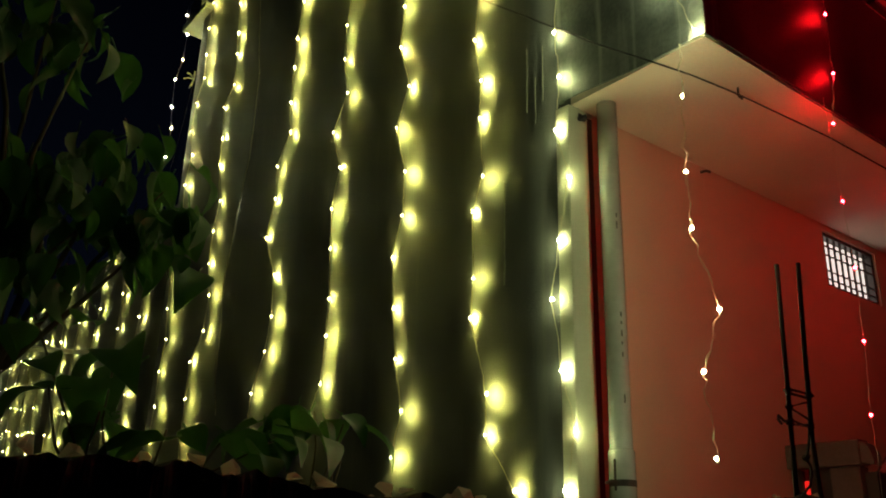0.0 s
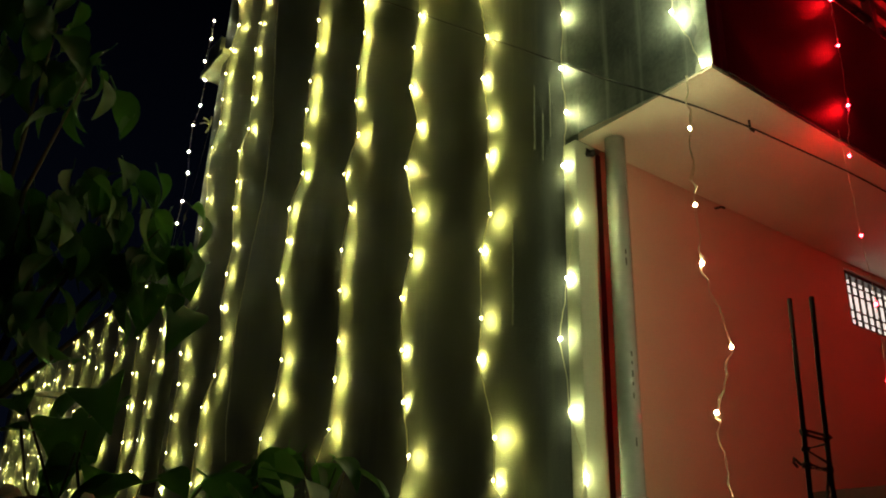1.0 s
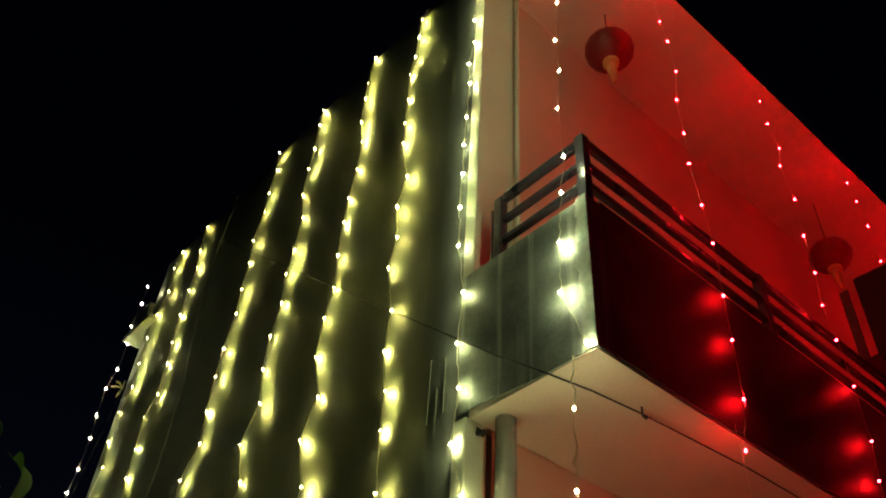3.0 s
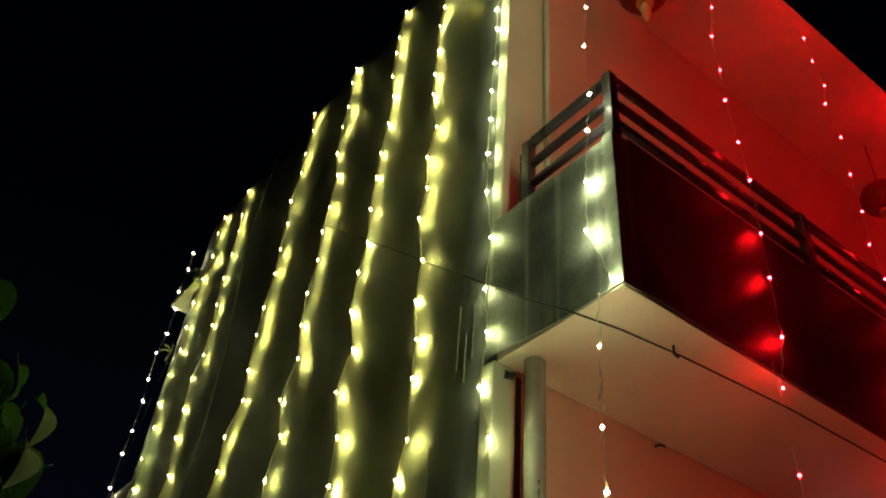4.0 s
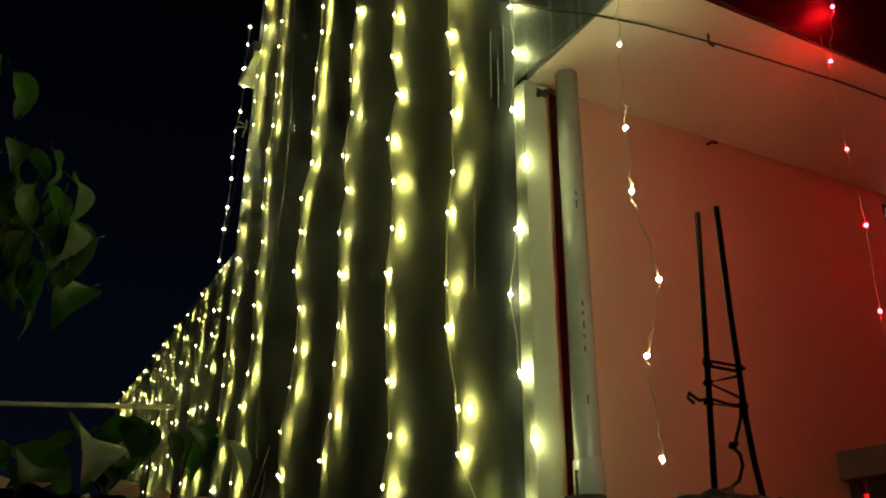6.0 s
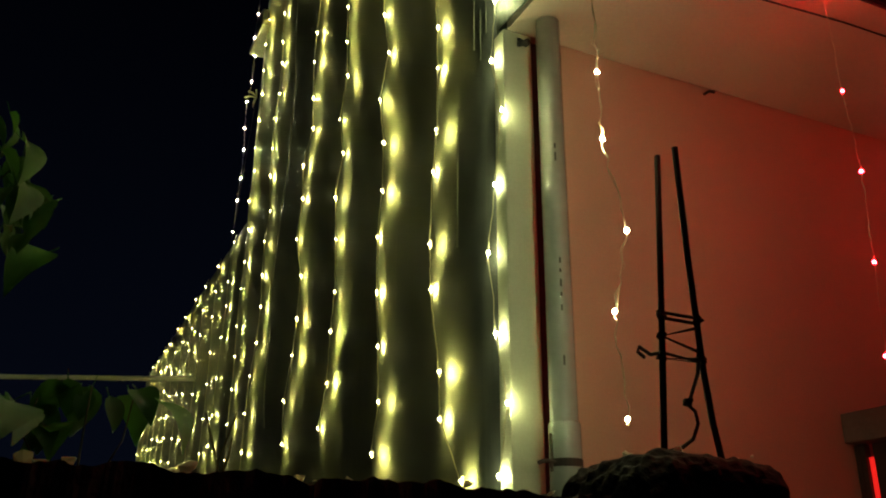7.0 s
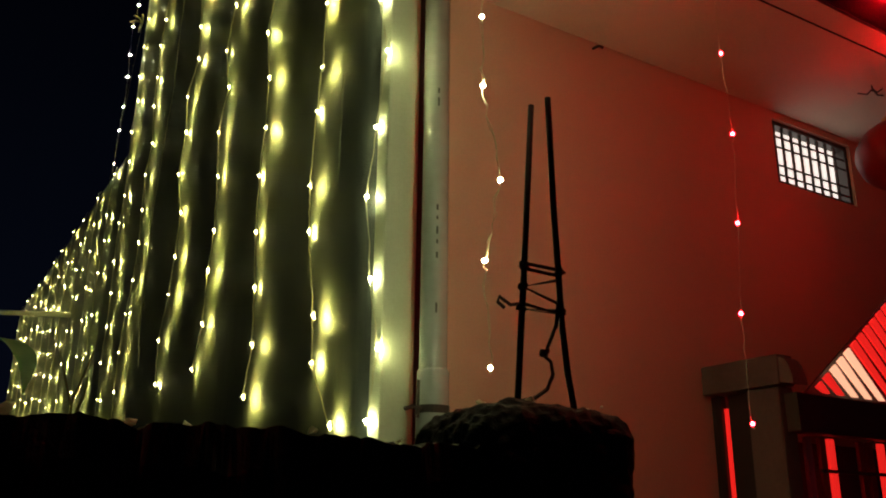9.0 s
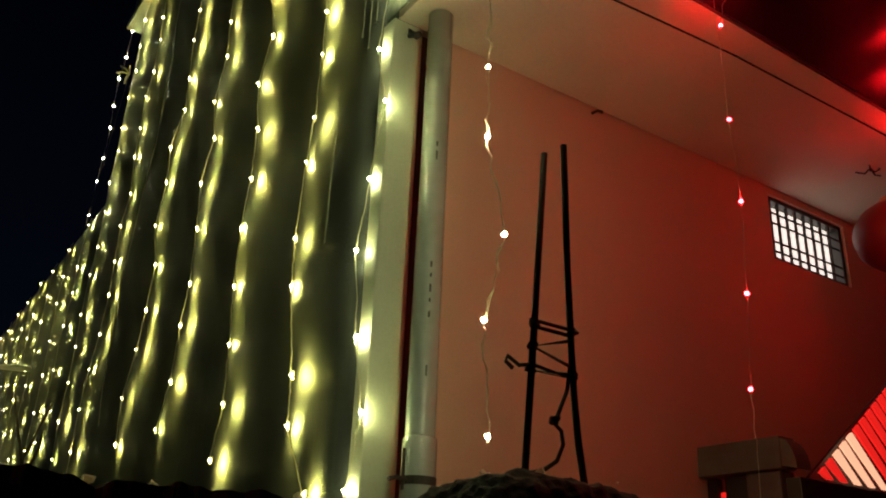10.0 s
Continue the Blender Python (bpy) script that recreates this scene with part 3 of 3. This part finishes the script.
string((-0.0, 3.33), TOP + 0.06, list(zip([3.32, 3.23, 3.29, 3.26, 3.37, 3.29, 3.32, 3.29, 3.36, 3.37, 3.34, 3.29, 3.5, 3.45, 3.55, 3.33, 3.34, 3.4, 3.56, 3.54],
                                          [8.69, 8.33, 8.02, 7.71, 7.39, 7.03, 6.72, 6.41, 6.05, 5.75, 5.37, 5.05, 4.8, 4.47, 4.14, 3.75, 3.4, 3.12, 2.8, 2.47])),
       BULB_WARM, YEL, WALL, (0.026, 0.075), seed=15)
string((-0.0, 4.8), TOP + 0.02, list(zip([4.85, 4.83, 4.75, 4.77, 4.8, 4.76, 4.7, 4.7, 4.85, 4.81, 4.8, 4.66, 4.77, 4.75, 4.68, 4.72, 4.9, 4.94, 4.94, 4.9],
                                         [8.6, 8.2, 7.89, 7.56, 7.23, 6.84, 6.54, 6.17, 5.96, 5.59, 5.28, 4.84, 4.56, 4.21, 3.88, 3.54, 3.27, 2.93, 2.58, 2.25])),
       BULB_WARM, YEL, WALL, (0.026, 0.075), seed=16)
string((-0.0, 5.58), TOP + 0.02, list(zip([5.47, 5.59, 5.49, 5.6, 5.67, 5.64, 5.59, 5.7, 5.72, 5.62, 5.73, 5.65, 5.66, 5.75, 5.74, 5.66, 5.7, 5.72, 5.7],
                                          [8.6, 8.4, 7.97, 7.68, 7.37, 7.0, 6.66, 6.38, 6.03, 5.7, 5.38, 5.02, 4.65, 4.38, 3.97, 3.63, 3.3, 2.95, 2.6])),
       BULB_WARM, YEL, WALL, (0.026, 0.075), seed=17)
string((-0.02, 6.4), 8.62, list(zip([6.36, 6.32, 6.45, 6.32, 6.32, 6.5, 6.47, 6.38, 6.43, 6.5, 6.5], [8.55, 8.24, 7.96, 7.61, 7.24, 7.05, 6.66, 6.33, 5.97, 5.71, 5.3])),
       BULB_PALE, "string of small white lamps hanging free from the roof ledge", WALL, (0, 0.02), wire=0.0014, seed=18)
# strings on the lower rear wall
for k, (y, lean) in enumerate([(6.45, 0.3), (7.3, -0.1), (8.15, 0.15), (8.95, 0.1), (9.75, -0.1), (10.5, 0.12), (11.25, 0.0), (11.95, 0.1), (12.7, -0.1), (13.4, 0.1), (14.1, 0)]):
    r = random.Random(40 + k)
    zs, z = [], LOWTOP - r.uniform(0, 0.12)
    while z > 1.9:
        zs.append(z)
        z -= r.uniform(0.3, 0.46)
    string((0.0, y), LOWTOP + 0.05, [(y + lean * (LOWTOP - z) / 3 + r.uniform(-0.05, 0.05), z) for z in zs], BULB_WARM,
           "string of small yellow lamps on the low rear wall", WALL, (0.03, 0.07), seed=60 + k)
# the unlit one
string((-0.02, 4.15), TOP, [(4.15 + 0.13 * math.sin(k * 0.5), 8.4 - 0.3 * k) for k in range(20)], BULB_OFF, "unlit string of tiny lamps on the grey wall", "", (0, 0.02), seed=31)

# string at the balcony's corner
string((-0.03, -0.76), 8.2, list(zip([-0.8, -0.76, -0.79, -0.77, -0.8, -0.76, -0.78, -0.75, -0.77, -0.74, -0.715, -0.7, -0.84],
                                     [8.1, 7.72, 7.5, 7.1, 6.8, 6.4, 6.05, 5.7, 5.25, 4.98, 4.62, 4.3, 3.93])),
       BULB_PALE, "string of small white lamps over the balcony's corner", "light strings at the balcony", (0.03, 0.06), seed=21)
string((-0.045, -0.75), 3.9, list(zip([-0.755, -0.735, -0.74, -0.85, -0.745, -0.775], [3.61, 3.235, 2.959, 2.565, 2.321, 1.967])),
       BULB_LOW, "string of small white lamps hanging free below the balcony's corner", "light strings at the balcony", (0.0, 0.01), wander=0.013, wire=0.0024, seed=22, twin=True)

# red strings before the front wall
RED = "red light strings at the front"
for k, x in enumerate((1.03, 2.5, 4.0, 5.4, 6.8)):
    r = random.Random(80 + k)
    zs = [7.9, 7.6, 7.33, 6.98, 6.56, 6.22, 5.89, 5.51, 5.21, 4.82, 4.5, 4.12, 3.76]
    string((x, -DEPTH - 0.01), 8.2, [(x + r.uniform(-0.06, 0.08), z + (0 if k == 0 else r.uniform(-0.08, 0.08))) for z in zs], BULB_RED,
           "string of small red lamps down the balcony front", RED, (0.03, 0.06), seed=90 + k, toward=(0, -1), axis=0, wire=0.0016)
    # the second low string is out of view, added to redden the wall
    low_z = [3.33, 2.975, 2.597, 2.243, 1.85] if k == 0 else [3.55, 3.1]
    if k < 2:
        string((x, -DEPTH - 0.003), SLAB + 0.06, [(x - 0.02 - 0.04 * (3.4 - z) + r.uniform(-0.02, 0.02), z) for z in low_z], BULB_RED_DIM if k == 0 else BULB_RED,
               "string of small red lamps hanging free below the balcony", RED, (0.036, 0.056), seed=100 + k, toward=(0, -1), axis=0, wander=0.007, wire=0.0013)

# ---- red paper lanterns ----
def lantern(at, r, label):
    th = thing("paper_lantern", at, label, "lantern", "red lanterns")
    bm = bmesh.new()
    bmesh.ops.create_uvsphere(bm, u_segments=32, v_segments=16, radius=r)
    for v in bm.verts:
        a = math.atan2(v.co.y, v.co.x)
        k = 1 + 0.025 * abs(math.sin(a * 8))
        v.co = Vector((v.co.x * k, v.co.y * k, v.co.z * 0.86))
    part("shade", bm, M_LANTERN, th, smooth=True)
    part("collar", tube(bmesh.new(), [(0, 0, -r * 0.8), (0, 0, -r * 0.95)], r * 0.34, 16), M_TASSEL, th, "gold rim")
    part("collar", tube(bmesh.new(), [(0, 0, r * 0.8), (0, 0, r * 0.93)], r * 0.34, 16), M_TASSEL, th, "gold rim")
    part("tassel", tube(bmesh.new(), [(0, 0, -r * 0.95), (0, 0, -r * 1.2), (0.01, 0, -r * 1.7), (0.01, 0, -r * 2.1)], [0.02, 0.045, 0.035, 0.02], 10), M_TASSEL, th, "gold tassel")
    part("cord", tube(bmesh.new(), [(0, 0, r * 0.9), (0, 0, 8.2 - at[2] if at[2] > 5 else SLAB - at[2])], 0.004, 5), M_CABLE, th)
    return th


lantern((1.0, -0.45, 7.66), 0.2, "round red paper lantern with a gold tassel under the roof")
lantern((4.28, -0.45, 7.46), 0.2, "round red paper lantern far along under the roof")
lantern((2.93, -0.55, 3.5), 0.24, "round red paper lantern under the balcony slab")

# ---- cable along the wall and below the balcony ----
cable = thing("cable", (0, 0, 3.9), "sagging black cable crossing the wall to a hook below the balcony", "cable")
part("wire", tube(bmesh.new(), rel([(-0.03, 4.1, 7.85), (-0.03, 1.69, 5.81), (-0.03, 0.25, 4.58), (-0.03, -0.25, 4.15), (-0.02, -0.58, 3.89), (0.2, -0.65, 3.87), (0.51, -0.70, 3.86),
                                    (0.9, -0.73, 3.86), (1.31, -0.75, 3.87), (2.3, -0.78, 3.86), (4.5, -0.8, 3.87)], (0, 0, 3.9)), 0.005, 6), M_CABLE, cable)
part("hook", tube(bmesh.new(), rel([(0.51, -0.70, 3.9), (0.51, -0.70, 3.85), (0.525, -0.71, 3.835), (0.54, -0.70, 3.85)], (0, 0, 3.9)), 0.006, 6), M_IRON, cable, "rusty iron hook")
hook = thing("ceiling_hook", (2.82, -0.5, SLAB), "twisted dark wire hook in the balcony soffit", "hook")
for a, d in ((0, 0.1), (2.2, 0.08), (3.6, 0.07), (5.0, 0.05)):
    part("wire_end", tube(bmesh.new(), [(0, 0, 0), (math.cos(a) * d * 0.4, math.sin(a) * d * 0.4, -0.03), (math.cos(a) * d, math.sin(a) * d, -0.015)], 0.005, 5), M_IRON, hook)
tagged(part("wall_nail", tube(bmesh.new(), [(1.16, 0.0, 3.87), (1.16, -0.04, 3.865), (1.19, -0.045, 3.865)], 0.008, 6), M_IRON), "dark nail in the wall below the slab", "nail")
bm = lump(random.Random(8), (0.03, 0.016, 0.026), 0.9)
tagged(new("mud_nest", finish(bm, "mud_nest", M_RUBBLE)), "small dark mud nest on the pilaster below the slab", "nest").location = (0.075, -0.022, 3.845)

# ---- rear ledge, with a frayed bundle of wire ----
tagged(part("roof_ledge", boxes(((-0.1, 5.62, 7.6), (0.5, 6.3, 7.68)), ((-0.06, 5.865, 7.68), (0.5, 6.25, 8.0)), bevel=0.01), M_CREAM), "pale concrete ledge at the roof's rear corner", "ledge", kind="structure")
knot = thing("wire_bundle", (-0.06, 5.75, 6.69), "frayed bundle of cut wire ends at the wall's rear corner", "wire")
r = random.Random(5)
for k in range(7):
    d = Vector((r.uniform(-1, 0.1), r.uniform(-0.7, 1), r.uniform(-1, 1))).normalized() * r.uniform(0.08, 0.16)
    part("wire_end", tube(bmesh.new(), [(0, 0, 0), tuple(d * 0.6 + Vector((0, 0, 0.02))), tuple(d)], 0.006, 5), M_WIRE, knot)
part("lead", tube(bmesh.new(), [(0, 0, 0), (-0.02, 0.12, -0.6), (-0.02, 0.4, -1.3), (0, 0.72, -1.7)], 0.0035, 5), M_CABLE, knot)
tagged(part("white_tube", tube(bmesh.new(), [(0.004, 8.33, 3.94), (-6.5, 8.33, 3.36)], 0.03, 10), M_WHITE, smooth=True), "long white pole reaching out from the rear wall", "pole")

# ---- loose pale stones on the boundary wall ----
rng = random.Random(12)


def shard(rng, r):
    """A split stone: the hull of a few random corners, flat-faced and sharp-edged."""
    bm = bmesh.new()
    for k in range(11):
        d = Vector((rng.gauss(0, 1), rng.gauss(0, 1), rng.gauss(0, 1))).normalized() * rng.uniform(0.75, 1.15)
        bm.verts.new((d.x * r * 1.15, d.y * r * 0.85, d.z * r * 0.75))
    bmesh.ops.convex_hull(bm, input=bm.verts[:])
    loose = [v for v in bm.verts if not v.link_faces]
    bmesh.ops.delete(bm, geom=loose, context="VERTS")
    return bm


def stone(x, y, z, r):
    ob = new("stone", finish(shard(rng, r), "stone", M_STONE))
    ob.location, ob.rotation_euler = (x, y, z), (rng.uniform(-0.5, 0.5), rng.uniform(-0.5, 0.5), rng.uniform(0, 6))
    tagged(ob, "broken pale quartz stone on the boundary wall", "stone", "stones on the boundary wall")


for x, y, rr in ((-2.79, -1.28, 0.05), (-2.7, -1.27, 0.035), (-2.62, -1.26, 0.03), (-2.5, -1.28, 0.026), (-2.4, -1.26, 0.042), (-2.33, -1.27, 0.034), (-2.2, -1.28, 0.026),
                 (-2.12, -1.26, 0.034), (-1.97, -1.27, 0.03), (-1.9, -1.25, 0.024), (-1.76, -1.27, 0.04), (-1.69, -1.26, 0.028), (-1.62, -1.27, 0.024), (-1.42, -1.26, 0.03),
                 (-1.2, -1.25, 0.018), (-0.84, -1.27, 0.022), (-0.62, -1.25, 0.016)):
    stone(x, y, 1.672 + 0.022 * min(1, max(0, (-1.4 - x) / 1.2)) + rr * 0.4, rr * 0.8)
for k in range(14):      # chips on the pillar
    stone(rng.uniform(-0.46, -0.05), -1.25 + rng.uniform(-0.1, 0.12), 1.775 + rng.uniform(0, 0.01), rng.choice((0.006, 0.009, 0.016)))
for k in range(60):
    x = rng.choice((rng.uniform(-3.2, -0.6), rng.gauss(-2.35, 0.18), rng.gauss(-1.7, 0.12)))
    stone(x, -1.2 + rng.uniform(-0.03, 0.12), 1.676 + 0.022 * min(1, max(0, (-1.4 - x) / 1.2)), rng.choice((0.008, 0.012, 0.016, 0.022)))

# ---- plants ----
def leaf_mesh(name, length, width, curl, seed):
    """An oval pointed leaf with a folded midrib and drooping tip."""
    bm = bmesh.new()
    r = random.Random(seed)
    n = 7
    rows = []
    for i in range(n + 1):
        t = i / n
        w = width * 0.5 * (math.sin(math.pi * min(1, t * 1.02) ** 0.72) ** 0.8 if 0 < t < 1 else 0.02)
        ang = curl * t * t
        x, z = length * (t - 0.15 * ang * t), -length * 0.45 * ang * t
        wave = 0.04 * width * math.sin(5 * t + seed)
        rows.append([bm.verts.new((x, s * w, z + abs(s) * w * 0.35 + (wave if s else 0))) for s in (-1, -0.5, 0, 0.5, 1)])
    for a, b in zip(rows, rows[1:]):
        for k in range(4):
            bm.faces.new((a[k], b[k], b[k + 1], a[k + 1]))
    tube(bm, [(-0.25 * length, 0, 0.02 * length), (0, 0, 0)], 0.0022, 4)
    return finish(bm, name, M_LEAF, smooth=True)


LEAVES = [leaf_mesh("leaf", l, w, c, s) for s, (l, w, c) in enumerate([(0.15, 0.085, 0.9), (0.17, 0.1, 1.3), (0.12, 0.075, 0.6), (0.19, 0.11, 1.1)])]


def leafed(th, tips, rng, per, spread, droop=(0.5, 1.5), size=(0.85, 1.45)):
    for p in tips:
        for k in range(per):
            ob = new("leaf", rng.choice(LEAVES))
            ob.parent = th
            d = Vector((rng.gauss(0, 1), rng.gauss(0, 1), rng.gauss(0, 0.7)))
            ob.location = Vector(p) + d * spread - th.location
            ob.rotation_euler = (rng.uniform(-0.5, 0.5), rng.uniform(*droop), rng.uniform(0, 2 * math.pi))
            s = rng.uniform(*size)
            ob.scale = (s, s, s)


def bush(base, tips, label, seed, per, spread, trunk=0.03, droop=(0.5, 1.5), size=(0.85, 1.45)):
    rng = random.Random(seed)
    th = thing("bush", base, label, "bush")
    b = Vector(base)
    fork = Vector((sum(t[0] for t in tips) / len(tips), sum(t[1] for t in tips) / len(tips), min(t[2] for t in tips) - 0.35))
    part("trunk", tube(bmesh.new(), rel([b, b.lerp(fork, 0.5) + Vector((0.04, 0.02, 0)), fork], b), [trunk, trunk * 0.8, trunk * 0.6], 8), M_STEM, th, smooth=True)
    for t in tips:
        mid = fork.lerp(Vector(t), 0.55) + Vector((rng.uniform(-0.08, 0.08), rng.uniform(-0.08, 0.08), 0.05))
        part("branch", tube(bmesh.new(), rel([fork, mid, t], b), [trunk * 0.5, trunk * 0.3, 0.003], 6), M_STEM, th, smooth=True)
    leafed(th, tips, rng, per, spread, droop, size)
    return th


rng = random.Random(3)
tips = [(-1.95, 0.5, 2.98), (-2.0, 0.45, 2.72), (-2.15, 0.5, 3.1), (-2.2, 0.4, 2.8), (-2.4, 0.4, 2.6), (-2.45, 0.5, 2.95), (-2.6, 0.4, 2.75),
        (-2.65, 0.3, 2.45), (-2.35, 0.5, 3.55), (-2.5, 0.5, 3.75), (-2.7, 0.5, 3.5), (-2.8, 0.5, 3.85), (-2.9, 0.4, 3.1), (-2.95, 0.4, 2.6)]
bush((-2.5, 0.45, 0), tips, "leafy green bush behind the boundary wall in the dark", 5, 17, 0.1, size=(0.9, 1.5))
sap = [(-1.44, -0.22, 2.0), (-1.56, -0.22, 2.03), (-1.7, -0.22, 1.98)]
bush((-1.5, -0.2, 0), sap, "young sapling with broad green leaves behind the boundary wall", 6, 4, 0.04, 0.009, (0.2, 1.3), (0.8, 1.15))
bush((-2.0, -0.3, 0), [(-1.75, -0.3, 1.9), (-1.95, -0.35, 1.87), (-2.1, -0.3, 1.9), (-2.3, -0.3, 1.93), (-2.45, -0.3, 1.98), (-2.25, -0.2, 2.12), (-2.5, -0.2, 2.2)],
     "low dark broad-leaved shrub along the boundary wall", 7, 3, 0.06, 0.012, (-0.1, 0.3), (1.1, 1.7))

twigs = thing("dry_twigs", (-1.03, 0.5, 0), "bare forked twigs standing behind the boundary wall", "twig")
part("stem", tube(bmesh.new(), [(0, 0, 0), (0.01, 0, 1.2), (-0.01, 0, 1.93)], [0.008, 0.007, 0.005], 6), M_STEM, twigs)
part("fork", tube(bmesh.new(), [(-0.01, 0, 1.91), (-0.04, 0, 2.0), (-0.075, 0, 2.11)], [0.005, 0.0045, 0.003], 6), M_STEM, twigs)
part("fork", tube(bmesh.new(), [(-0.01, 0, 1.92), (0.015, 0, 2.01), (0.045, 0, 2.12)], [0.005, 0.0045, 0.003], 6), M_STEM, twigs)
part("fork", tube(bmesh.new(), [(0.0, 0, 1.85), (0.03, 0, 1.95), (0.035, 0, 2.02)], [0.005, 0.0045, 0.003], 6), M_STEM, twigs)
